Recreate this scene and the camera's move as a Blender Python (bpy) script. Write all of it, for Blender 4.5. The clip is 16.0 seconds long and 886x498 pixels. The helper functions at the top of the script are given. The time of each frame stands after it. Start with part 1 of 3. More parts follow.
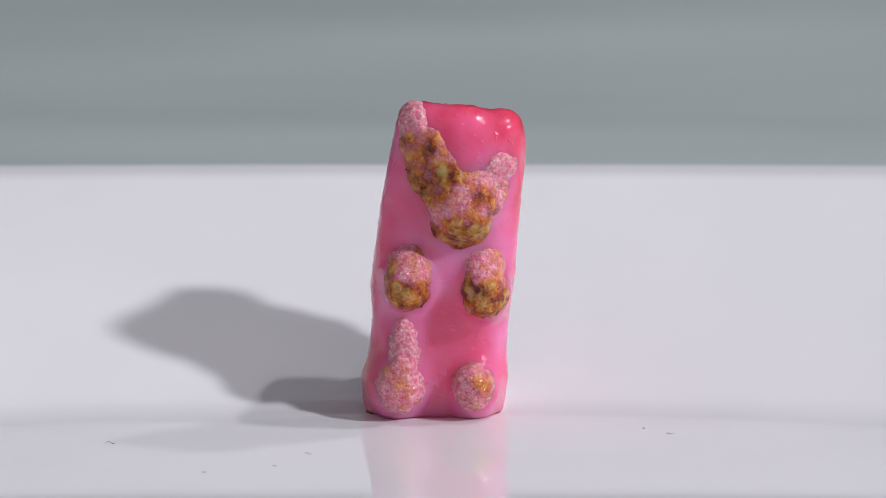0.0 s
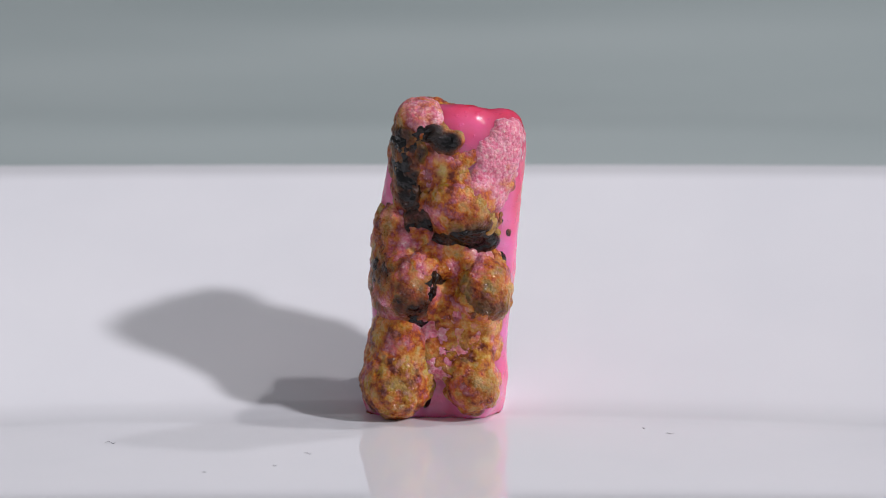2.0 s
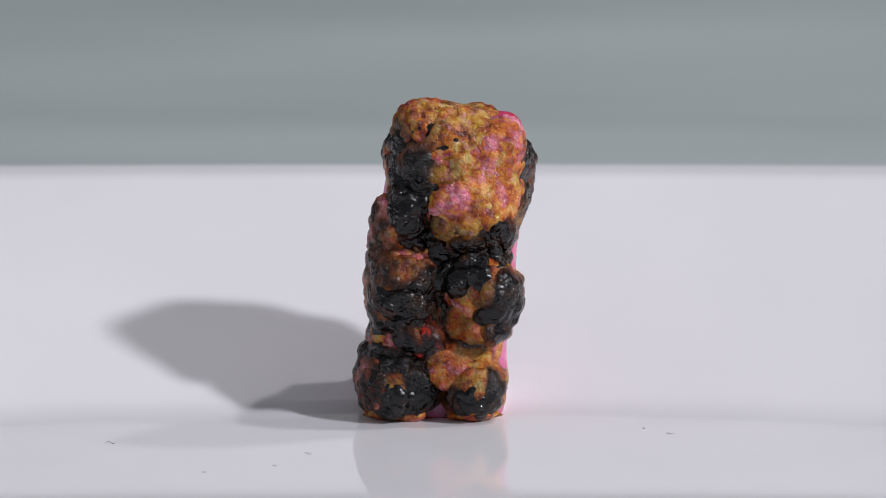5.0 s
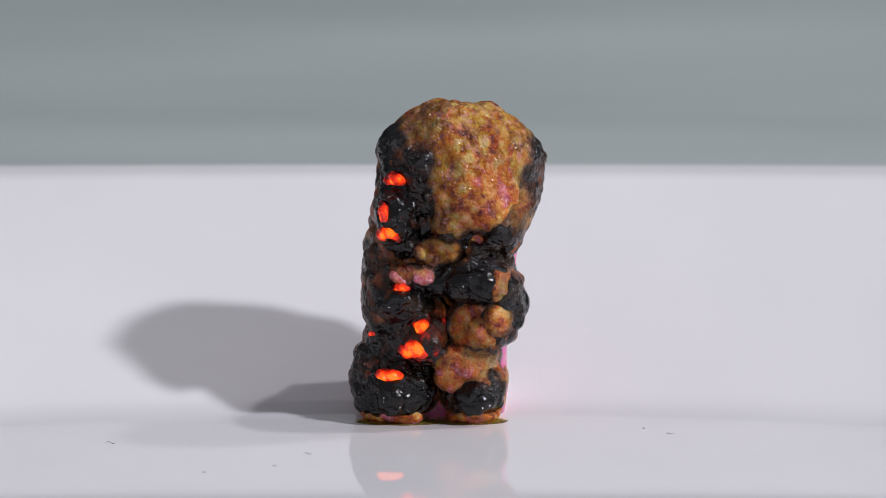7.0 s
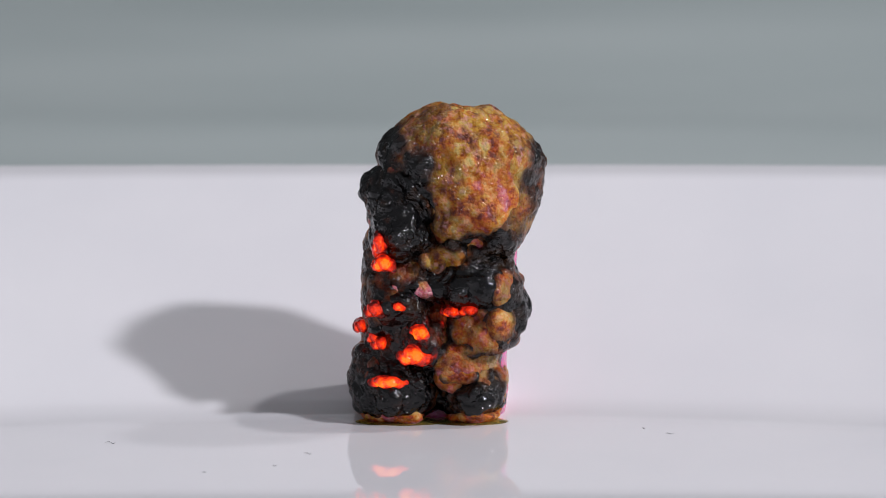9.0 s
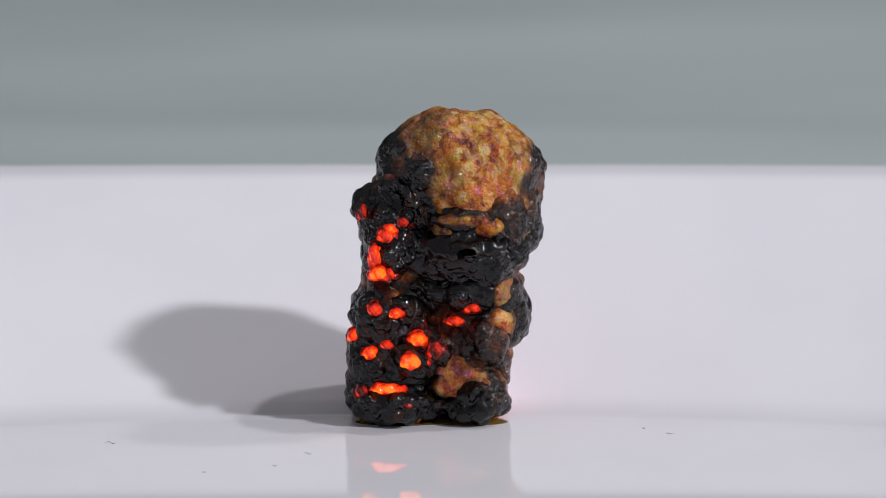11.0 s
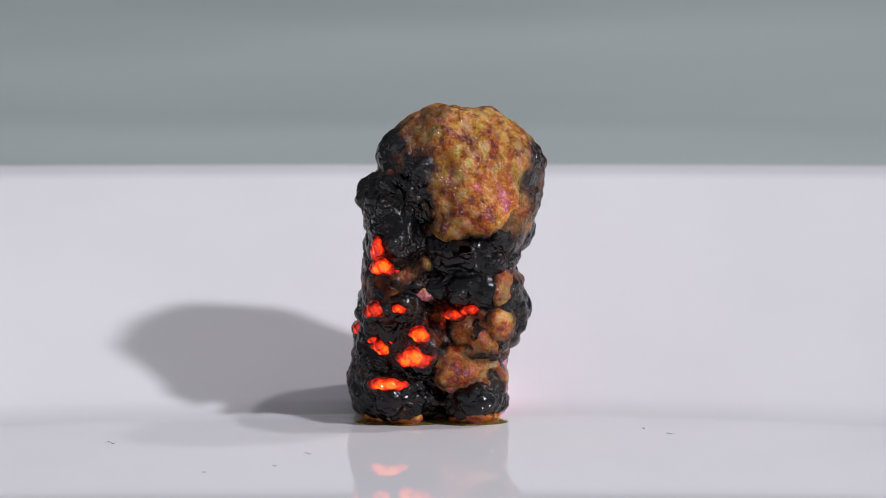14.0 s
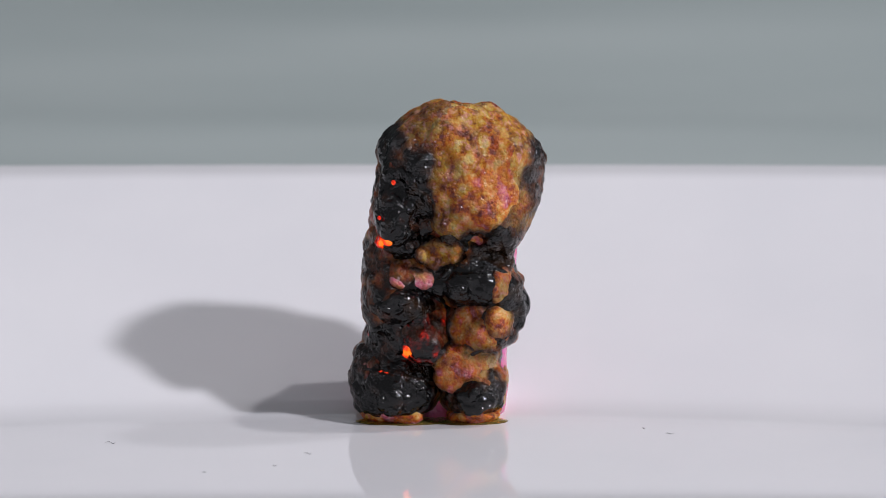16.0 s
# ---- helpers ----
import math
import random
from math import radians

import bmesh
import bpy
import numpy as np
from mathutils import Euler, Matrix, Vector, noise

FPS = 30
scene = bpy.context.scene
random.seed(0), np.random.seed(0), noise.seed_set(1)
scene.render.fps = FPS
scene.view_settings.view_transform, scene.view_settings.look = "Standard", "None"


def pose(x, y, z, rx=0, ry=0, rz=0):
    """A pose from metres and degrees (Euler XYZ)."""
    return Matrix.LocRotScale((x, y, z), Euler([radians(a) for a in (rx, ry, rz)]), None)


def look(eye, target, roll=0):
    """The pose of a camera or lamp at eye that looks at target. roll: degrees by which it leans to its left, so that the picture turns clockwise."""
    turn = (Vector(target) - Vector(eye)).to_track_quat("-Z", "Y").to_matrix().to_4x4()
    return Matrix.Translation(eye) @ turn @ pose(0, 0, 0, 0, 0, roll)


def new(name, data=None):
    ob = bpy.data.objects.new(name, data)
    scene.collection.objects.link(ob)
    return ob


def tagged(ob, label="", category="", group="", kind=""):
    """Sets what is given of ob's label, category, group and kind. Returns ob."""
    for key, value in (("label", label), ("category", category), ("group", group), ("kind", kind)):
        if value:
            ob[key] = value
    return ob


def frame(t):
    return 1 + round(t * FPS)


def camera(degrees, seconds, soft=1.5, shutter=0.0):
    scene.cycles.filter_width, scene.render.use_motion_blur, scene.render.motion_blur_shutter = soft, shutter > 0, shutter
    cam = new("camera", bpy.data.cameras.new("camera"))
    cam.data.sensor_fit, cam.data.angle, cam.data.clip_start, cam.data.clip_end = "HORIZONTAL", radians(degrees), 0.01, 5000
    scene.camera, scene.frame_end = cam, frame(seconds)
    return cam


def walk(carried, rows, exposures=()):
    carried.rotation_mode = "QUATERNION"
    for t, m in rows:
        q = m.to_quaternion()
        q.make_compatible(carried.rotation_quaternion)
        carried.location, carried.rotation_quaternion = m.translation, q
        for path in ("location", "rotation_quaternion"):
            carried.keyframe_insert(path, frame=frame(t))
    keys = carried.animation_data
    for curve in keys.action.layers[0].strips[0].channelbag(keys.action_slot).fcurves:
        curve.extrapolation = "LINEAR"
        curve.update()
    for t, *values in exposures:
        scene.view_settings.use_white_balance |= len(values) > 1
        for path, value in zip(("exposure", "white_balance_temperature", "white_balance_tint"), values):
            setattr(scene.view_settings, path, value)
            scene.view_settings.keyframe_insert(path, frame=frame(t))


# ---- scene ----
# ---------- camera: a still macro view, looking down 9 degrees ----------
TILT = radians(9.0)
CE, SE = math.cos(TILT), math.sin(TILT)
EYE = Vector((0.00015, -0.1714, 0.0385))
AIM = Vector((0.00015, -0.0035, 0.0119))
cam = camera(20.0, 16.0, soft=0.8)
cam.data.dof.use_dof = True
cam.data.dof.focus_distance = 0.1685
cam.data.dof.aperture_fstop = 48
walk(cam, [(0, look(EYE, AIM)), (16, look(EYE, AIM))], [(0, 0.0), (16, 0.0)])

# ---------- light ----------
world = bpy.data.worlds.new("room_light")
scene.world = world
world.use_nodes = True
wbg = world.node_tree.nodes["Background"]
wbg.inputs["Color"].default_value = (0.91, 0.92, 1.0, 1)
wbg.inputs["Strength"].default_value = 0.245


def lamp(name, place, target, watts, size, color):
    data = bpy.data.lights.new(name, "AREA")
    data.shape, data.size, data.energy, data.color = "DISK", size, watts, color
    ob = new(name, data)
    ob.matrix_world = look(place, target)
    return ob


def lamp_dir(d, dist):
    return Vector(d).normalized() * dist


lamp("desk_lamp_light", lamp_dir((20.1, -9.6, 16.2), 2.0), (0, 0, 0.008), 27.2, 0.14, (0.98, 0.955, 1.03))
lamp("work_lamp_light", lamp_dir((11.0, 1.8, 21), 1.6), (0, 0, 0.008), 6.2, 0.07, (1.0, 0.955, 0.99))


# ---------- materials ----------
def material(name):
    m = bpy.data.materials.new(name)
    m.use_nodes = True
    nt = m.node_tree
    return m, nt, nt.nodes["Principled BSDF"]


def node(nt, kind, **values):
    n = nt.nodes.new(kind)
    for k, v in values.items():
        n.inputs[k].default_value = v
    return n


def noise_tex(nt, scale, detail=4.0, rough=0.55):
    co = nt.nodes.new("ShaderNodeTexCoord")
    n = node(nt, "ShaderNodeTexNoise", Scale=scale, Detail=detail, Roughness=rough)
    nt.links.new(co.outputs["Object"], n.inputs["Vector"])
    return n


def ramp(nt, source, stops):
    r = nt.nodes.new("ShaderNodeValToRGB")
    els = r.color_ramp.elements
    while len(els) < len(stops):
        els.new(0.5)
    for e, (p, c) in zip(els, stops):
        e.position, e.color = p, (*c, 1) if len(c) == 3 else c
    nt.links.new(source, r.inputs["Fac"])
    return r.outputs["Color"]


def mixed(nt, fac, a, b):
    m = nt.nodes.new("ShaderNodeMix")
    m.data_type = "RGBA"
    for sock, val in ((m.inputs[0], fac), (m.inputs[6], a), (m.inputs[7], b)):
        if isinstance(val, (int, float)):
            sock.default_value = val
        elif isinstance(val, tuple):
            sock.default_value = (*val, 1)
        else:
            nt.links.new(val, sock)
    return m.outputs[2]


def calc(nt, op, a, b=0.0, clamp=False):
    m = nt.nodes.new("ShaderNodeMath")
    m.operation, m.use_clamp = op, clamp
    for sock, val in ((m.inputs[0], a), (m.inputs[1], b)):
        if isinstance(val, (int, float)):
            sock.default_value = val
        else:
            nt.links.new(val, sock)
    return m.outputs[0]


def bumped(nt, bsdf, height, strength, distance, also=()):
    b = node(nt, "ShaderNodeBump", Strength=strength, Distance=distance)
    nt.links.new(height, b.inputs["Height"])
    nt.links.new(b.outputs["Normal"], bsdf.inputs["Normal"])
    return b


def attribute(nt, name):
    a = nt.nodes.new("ShaderNodeAttribute")
    a.attribute_name = name
    return a.outputs["Fac"]


def glaze_material():
    m, nt, p = material("white_glaze")
    n = noise_tex(nt, 60, 3)
    nt.links.new(ramp(nt, n.outputs["Fac"], [(0.3, (0.77, 0.775, 0.80)), (0.7, (0.81, 0.81, 0.83))]), p.inputs["Base Color"])
    p.inputs["Roughness"].default_value = 0.012
    p.inputs["IOR"].default_value = 1.72
    w = noise_tex(nt, 90, 1)
    bumped(nt, p, w.outputs["Fac"], 0.006, 0.0004)
    return m


def cloth_material():
    m, nt, p = material("dark_wall")
    n = noise_tex(nt, 6, 5)
    nt.links.new(ramp(nt, n.outputs["Fac"], [(0.3, (0.07, 0.08, 0.08)), (0.7, (0.09, 0.10, 0.10))]), p.inputs["Base Color"])
    p.inputs["Roughness"].default_value = 0.95
    w = noise_tex(nt, 900, 2)
    bumped(nt, p, w.outputs["Fac"], 0.3, 0.001)
    return m


def table_material():
    m, nt, p = material("grey_cloth")
    co = nt.nodes.new("ShaderNodeTexCoord")
    mp = nt.nodes.new("ShaderNodeMapping")
    mp.inputs["Scale"].default_value = (3.0, 9.0, 1.0)
    n = node(nt, "ShaderNodeTexNoise", Scale=1.0, Detail=3.0)
    nt.links.new(co.outputs["Object"], mp.inputs["Vector"])
    nt.links.new(mp.outputs["Vector"], n.inputs["Vector"])
    nt.links.new(ramp(nt, n.outputs["Fac"], [(0.3, (0.295, 0.35, 0.345)), (0.7, (0.42, 0.475, 0.465))]), p.inputs["Base Color"])
    p.inputs["Roughness"].default_value = 0.9
    w = noise_tex(nt, 1500, 2)
    bumped(nt, p, w.outputs["Fac"], 0.3, 0.0006)
    return m


def gummy_material():
    m, nt, p = material("pink_gelatine")
    n = noise_tex(nt, 170, 2)
    fill = ramp(nt, n.outputs["Fac"], [(0.34, (0.85, 0.11, 0.26)), (0.46, (0.87, 0.15, 0.33)), (0.62, (0.88, 0.24, 0.50))])
    # red edges painted in, standing for light refracted through the gel's rim
    refraction_red = ramp(nt, noise_tex(nt, 330, 2).outputs["Fac"], [(0.35, (0.62, 0.012, 0.035)), (0.65, (0.85, 0.07, 0.19))])
    # paler back half: light passing through the thin gel, put into the colour
    fill = mixed(nt, attribute(nt, "rear_lit_through"), fill, (0.80, 0.44, 0.56))
    nt.links.new(mixed(nt, attribute(nt, "lip"), fill, refraction_red), p.inputs["Base Color"])
    p.inputs["Roughness"].default_value = 0.26
    p.inputs["Specular IOR Level"].default_value = 0.4
    p.inputs["Subsurface Weight"].default_value = 1.0
    p.inputs["Subsurface Radius"].default_value = (1.0, 0.25, 0.5)
    p.inputs["Subsurface Scale"].default_value = 0.004
    p.inputs["Coat Weight"].default_value = 0.55
    p.inputs["Coat Roughness"].default_value = 0.05
    w, pit = noise_tex(nt, 520, 3), noise_tex(nt, 1600, 2)
    dents = ramp(nt, pit.outputs["Fac"], [(0.60, (0, 0, 0)), (0.70, (1, 1, 1))])
    b = bumped(nt, p, calc(nt, "ADD", w.outputs["Fac"], calc(nt, "MULTIPLY", dents, 0.5)), 0.3, 0.0003)
    nt.links.new(b.outputs["Normal"], p.inputs["Coat Normal"])
    return m


def crust_material():
    """Froth, golden toffee, char and ember in one, led by the values that each lump carries."""
    m, nt, p = material("burnt_sugar_crust")
    gold, char, heat = attribute(nt, "gold"), attribute(nt, "char"), attribute(nt, "ember_heat")
    fine, mid, broad = noise_tex(nt, 3600, 4, 0.65), noise_tex(nt, 1300, 5, 0.62), noise_tex(nt, 620, 3, 0.55)
    co = nt.nodes.new("ShaderNodeTexCoord")
    wobble = nt.nodes.new("ShaderNodeVectorMath")
    wobble.operation = "MULTIPLY_ADD"
    nt.links.new(mid.outputs["Color"], wobble.inputs[0])
    wobble.inputs[1].default_value = (0.0003, 0.0003, 0.0003)
    nt.links.new(co.outputs["Object"], wobble.inputs[2])

    def bubbles(scale):
        v = nt.nodes.new("ShaderNodeTexVoronoi")
        v.inputs["Scale"].default_value = scale
        nt.links.new(wobble.outputs["Vector"], v.inputs["Vector"])
        sep = nt.nodes.new("ShaderNodeSeparateColor")
        nt.links.new(v.outputs["Color"], sep.inputs["Color"])
        reach = calc(nt, "MULTIPLY", v.outputs["Distance"], 1.25)
        dome = calc(nt, "SUBTRACT", 1.0, calc(nt, "MULTIPLY", reach, reach), True)
        return dome, sep.outputs["Red"]
    tiny, tiny_tone = bubbles(5000)
    big, big_tone = bubbles(1500)
    # sugar froth: pale pink, each bubble a little lighter or darker
    pale = calc(nt, "ADD", calc(nt, "MULTIPLY", tiny_tone, 0.22), calc(nt, "MULTIPLY", fine.outputs["Fac"], 0.95))
    froth = ramp(nt, pale, [(0.35, (0.66, 0.10, 0.20)), (0.55, (0.76, 0.24, 0.33)), (0.72, (0.83, 0.40, 0.45)), (0.85, (0.92, 0.70, 0.69))])
    # toffee: brown seams, yellow tan, pale beige blisters
    tone = calc(nt, "ADD", calc(nt, "MULTIPLY", mid.outputs["Fac"], 0.55), calc(nt, "MULTIPLY", broad.outputs["Fac"], 0.45))
    tone = calc(nt, "ADD", tone, calc(nt, "MULTIPLY", calc(nt, "SUBTRACT", tiny_tone, 0.5), 0.07))
    toffee = ramp(nt, tone, [(0.37, (0.07, 0.016, 0.001)), (0.435, (0.22, 0.070, 0.003)), (0.495, (0.37, 0.155, 0.006)), (0.56, (0.49, 0.27, 0.022)), (0.64, (0.62, 0.46, 0.16))])
    pick = calc(nt, "GREATER_THAN", big_tone, 0.60)
    toffee = mixed(nt, calc(nt, "MULTIPLY", calc(nt, "MULTIPLY", big, pick), 0.55), toffee, (0.60, 0.43, 0.15))
    fleck = ramp(nt, noise_tex(nt, 1900, 3).outputs["Fac"], [(0.54, (0, 0, 0)), (0.62, (1, 1, 1))])
    toffee = mixed(nt, calc(nt, "MULTIPLY", fleck, 0.38), toffee, (0.74, 0.33, 0.36))
    g = calc(nt, "ADD", gold, calc(nt, "MULTIPLY", calc(nt, "SUBTRACT", mid.outputs["Fac"], 0.5), 0.9))
    g = calc(nt, "MULTIPLY", calc(nt, "SUBTRACT", g, 0.2), 1.35, True)
    amber = ramp(nt, tone, [(0.39, (0.14, 0.014, 0.002)), (0.46, (0.40, 0.062, 0.005)), (0.54, (0.60, 0.17, 0.014)), (0.64, (0.76, 0.36, 0.12))])
    base = mixed(nt, calc(nt, "MULTIPLY", g, 2.0, True), froth, amber)
    base = mixed(nt, calc(nt, "MULTIPLY", calc(nt, "SUBTRACT", g, 0.5), 2.0, True), base, toffee)
    c = calc(nt, "ADD", char, calc(nt, "MULTIPLY", calc(nt, "SUBTRACT", mid.outputs["Fac"], 0.5), 0.8))
    singe = calc(nt, "MULTIPLY", calc(nt, "SUBTRACT", c, 0.14), 2.0, True)
    burnt = calc(nt, "MULTIPLY", calc(nt, "SUBTRACT", c, 0.44), 2.6, True)
    raw = calc(nt, "SUBTRACT", 1.0, burnt)
    base = mixed(nt, singe, base, (0.07, 0.016, 0.003))
    tar = ramp(nt, noise_tex(nt, 480, 2).outputs["Fac"], [(0.55, (0.0026, 0.0025, 0.0028)), (0.66, (0.022, 0.009, 0.003))])
    base = mixed(nt, burnt, base, tar)
    nt.links.new(base, p.inputs["Base Color"])
    nt.links.new(calc(nt, "SUBTRACT", 0.42, calc(nt, "MULTIPLY", burnt, 0.25)), p.inputs["Roughness"])
    nt.links.new(calc(nt, "ADD", 0.16, calc(nt, "MULTIPLY", burnt, 0.22)), p.inputs["Specular IOR Level"])
    # relief: foam of tiny bubbles where raw, smooth wet blisters where burnt
    wet = noise_tex(nt, 1500, 1.5, 0.45)
    patch = calc(nt, "ADD", calc(nt, "MULTIPLY", calc(nt, "SUBTRACT", broad.outputs["Fac"], 0.44), 6.0, True), 0.22)
    foam = calc(nt, "MULTIPLY", calc(nt, "ADD", tiny, calc(nt, "MULTIPLY", fine.outputs["Fac"], 0.6)), calc(nt, "ADD", calc(nt, "MULTIPLY", raw, 0.38), 0.02))
    crackle = calc(nt, "MULTIPLY", calc(nt, "ADD", calc(nt, "MULTIPLY", wet.outputs["Fac"], 3.2), calc(nt, "MULTIPLY", big, 0.9)), calc(nt, "MULTIPLY", burnt, patch))
    b = bumped(nt, p, calc(nt, "ADD", foam, crackle), 0.75, 0.00016)
    # the sticky film breaks into small facets, each tilted its own way, and here and there one catches the lamp
    facet = nt.nodes.new("ShaderNodeTexVoronoi")
    facet.inputs["Scale"].default_value = 7500
    nt.links.new(co.outputs["Object"], facet.inputs["Vector"])
    tilt = nt.nodes.new("ShaderNodeVectorMath")
    tilt.operation = "MULTIPLY_ADD"
    nt.links.new(facet.outputs["Color"], tilt.inputs[0])
    tilt.inputs[1].default_value = (1.7, 1.7, 1.7)
    tilt.inputs[2].default_value = (-0.85, -0.85, -0.85)
    lean = nt.nodes.new("ShaderNodeVectorMath")
    lean.operation = "ADD"
    nt.links.new(tilt.outputs["Vector"], lean.inputs[0])
    nt.links.new(b.outputs["Normal"], lean.inputs[1])
    level = nt.nodes.new("ShaderNodeVectorMath")
    level.operation = "NORMALIZE"
    nt.links.new(lean.outputs["Vector"], level.inputs[0])
    nt.links.new(level.outputs["Vector"], p.inputs["Coat Normal"])
    nt.links.new(calc(nt, "ADD", calc(nt, "MULTIPLY", raw, 0.8), calc(nt, "MULTIPLY", calc(nt, "MULTIPLY", burnt, patch), 0.22)), p.inputs["Coat Weight"])
    p.inputs["Coat Roughness"].default_value = 0.15
    nt.links.new(calc(nt, "MULTIPLY", raw, 0.45), p.inputs["Subsurface Weight"])
    p.inputs["Subsurface Radius"].default_value = (1.0, 0.45, 0.3)
    p.inputs["Subsurface Scale"].default_value = 0.0005
    hot = calc(nt, "ADD", heat, calc(nt, "MULTIPLY", calc(nt, "SUBTRACT", mid.outputs["Fac"], 0.52), 1.5))
    hot = calc(nt, "MULTIPLY", calc(nt, "SUBTRACT", hot, 0.25), 1.4, True)
    hot = calc(nt, "MULTIPLY", hot, calc(nt, "GREATER_THAN", heat, 0.02))
    glow = ramp(nt, hot, [(0.0, (0, 0, 0)), (0.25, (0.08, 0.003, 0.002)), (0.55, (0.55, 0.014, 0.004)), (0.8, (0.95, 0.045, 0.004)), (1.0, (1.1, 0.20, 0.01))])
    nt.links.new(glow, p.inputs["Emission Color"])
    p.inputs["Emission Strength"].default_value = 1.2
    return m


GLAZE, CLOTH, TABLE, GUMMY, CRUST = glaze_material(), cloth_material(), table_material(), gummy_material(), crust_material()
SYRUP, LINT = material("amber_syrup")[0], material("grey_lint")[0]
sy = SYRUP.node_tree.nodes["Principled BSDF"]
sy.inputs["Base Color"].default_value = (0.95, 0.78, 0.22, 1)
sy.inputs["Roughness"].default_value = 0.04
sy.inputs["Transmission Weight"].default_value = 0.9
LINT.node_tree.nodes["Principled BSDF"].inputs["Base Color"].default_value = (0.2, 0.2, 0.21, 1)
LINT.node_tree.nodes["Principled BSDF"].inputs["Roughness"].default_value = 0.9


# ---------- mesh helpers ----------
def mesh_from(name, verts, faces, mat, smooth=True):
    me = bpy.data.meshes.new(name)
    me.from_pydata([tuple(v) for v in verts], [], [tuple(f) for f in faces])
    if smooth:
        me.polygons.foreach_set("use_smooth", [True] * len(me.polygons))
    me.materials.append(mat)
    me.update()
    return me


RNG = np.random.RandomState(7)
HASH = RNG.rand(32, 32, 32)


def value_noise(p):
    """Smooth noise, 0 to 1, one feature per unit."""
    i = np.floor(p).astype(int)
    f = p - i
    f = f * f * (3 - 2 * f)
    out = 0
    for dx in (0, 1):
        for dy in (0, 1):
            for dz in (0, 1):
                w = (f[:, 0] if dx else 1 - f[:, 0]) * (f[:, 1] if dy else 1 - f[:, 1]) * (f[:, 2] if dz else 1 - f[:, 2])
                out = out + w * HASH[(i[:, 0] + dx) % 32, (i[:, 1] + dy) % 32, (i[:, 2] + dz) % 32]
    return out


def pebbles(p):
    """Rounded cells, 1 at each cell's middle and 0 at its rim, one cell per unit."""
    i = np.floor(p).astype(int)
    best = np.full(len(p), 9.0)
    for dx in (-1, 0, 1):
        for dy in (-1, 0, 1):
            for dz in (-1, 0, 1):
                c = i + (dx, dy, dz)
                a, b, d = c[:, 0] % 32, c[:, 1] % 32, c[:, 2] % 32
                q = c + np.stack((HASH[a, b, d], HASH[b, d, a], HASH[d, a, b]), 1)
                best = np.minimum(best, ((p - q) ** 2).sum(1))
    return np.clip(1 - best / 0.75, 0, 1)


def skin(f, lo, hi, step):
    """The surface f = 0 (negative inside) over a box, as vertices and quads."""
    axes = [np.arange(a, b + step, step) for a, b in zip(lo, hi)]
    shape = [len(a) for a in axes]
    grid = np.stack(np.meshgrid(*axes, indexing="ij"), -1).reshape(-1, 3)
    val = f(grid).reshape(shape)
    ins = val < 0
    cells = [n - 1 for n in shape]
    total, count = np.zeros((*cells, 3)), np.zeros(cells)
    corner = lambda o: tuple(slice(o[k], o[k] + cells[k]) for k in range(3))
    for ax in range(3):
        for o1 in (0, 1):
            for o2 in (0, 1):
                o = [o1, o2]
                a = o[:ax] + [0] + o[ax:]
                b = o[:ax] + [1] + o[ax:]
                va, vb = val[corner(a)], val[corner(b)]
                cross = (va < 0) != (vb < 0)
                t = np.where(cross, va / np.where(cross, va - vb, 1), 0)
                pos = np.zeros((*cells, 3))
                for k in range(3):
                    pos[..., k] = a[k]
                pos[..., ax] = t
                total += pos * cross[..., None]
                count += cross
    used = count > 0
    index = np.full(cells, -1)
    index[used] = np.arange(used.sum())
    base = np.argwhere(used)
    verts = (base + total[used] / count[used][:, None]) * step + np.array(lo)
    faces = []
    for ax in range(3):
        u, v = (ax + 1) % 3, (ax + 2) % 3
        a = np.moveaxis(ins, ax, 0)[:-1]
        b = np.moveaxis(ins, ax, 0)[1:]
        edge = np.moveaxis(a != b, 0, ax)
        e = np.argwhere(edge)
        e = e[(e[:, u] > 0) & (e[:, v] > 0) & (e[:, u] < cells[u]) & (e[:, v] < cells[v])]
        flip = ~ins[tuple(e.T)]
        quad = []
        for du, dv in ((-1, -1), (0, -1), (0, 0), (-1, 0)):
            c = e.copy()
            c[:, u] += du
            c[:, v] += dv
            quad.append(index[tuple(c.T)])
        q = np.stack(quad, 1)
        q[flip] = q[flip][:, ::-1]
        faces.append(q)
    return verts, np.concatenate(faces)


def blend(a, b, k):
    h = np.clip(0.5 + 0.5 * (b - a) / k, 0, 1)
    return b + (a - b) * h - k * h * (1 - h)


def ball(p, c, r):
    q = (p - c) / r
    k0 = np.sqrt((q ** 2).sum(1)) + 1e-9
    k1 = np.sqrt(((q / r) ** 2).sum(1)) + 1e-9
    return k0 * (k0 - 1) / k1


def gradient(f, p, e=0.03):
    g = np.stack([f(p + np.eye(3)[k] * e) - f(p - np.eye(3)[k] * e) for k in range(3)], 1)
    return g / (np.linalg.norm(g, axis=1)[:, None] + 1e-9)


K = 0.0382     # the candy's drawing unit in millimetres


def at(u, v, y):
    """Millimetres of the point u, v on the drawing of the candy's front (axis at 780, foot at 748, v downwards), y millimetres behind its middle."""
    return np.array(((u - 780) * K, y, ((748 - v) * K - (y + 3.5) * SE) / CE))


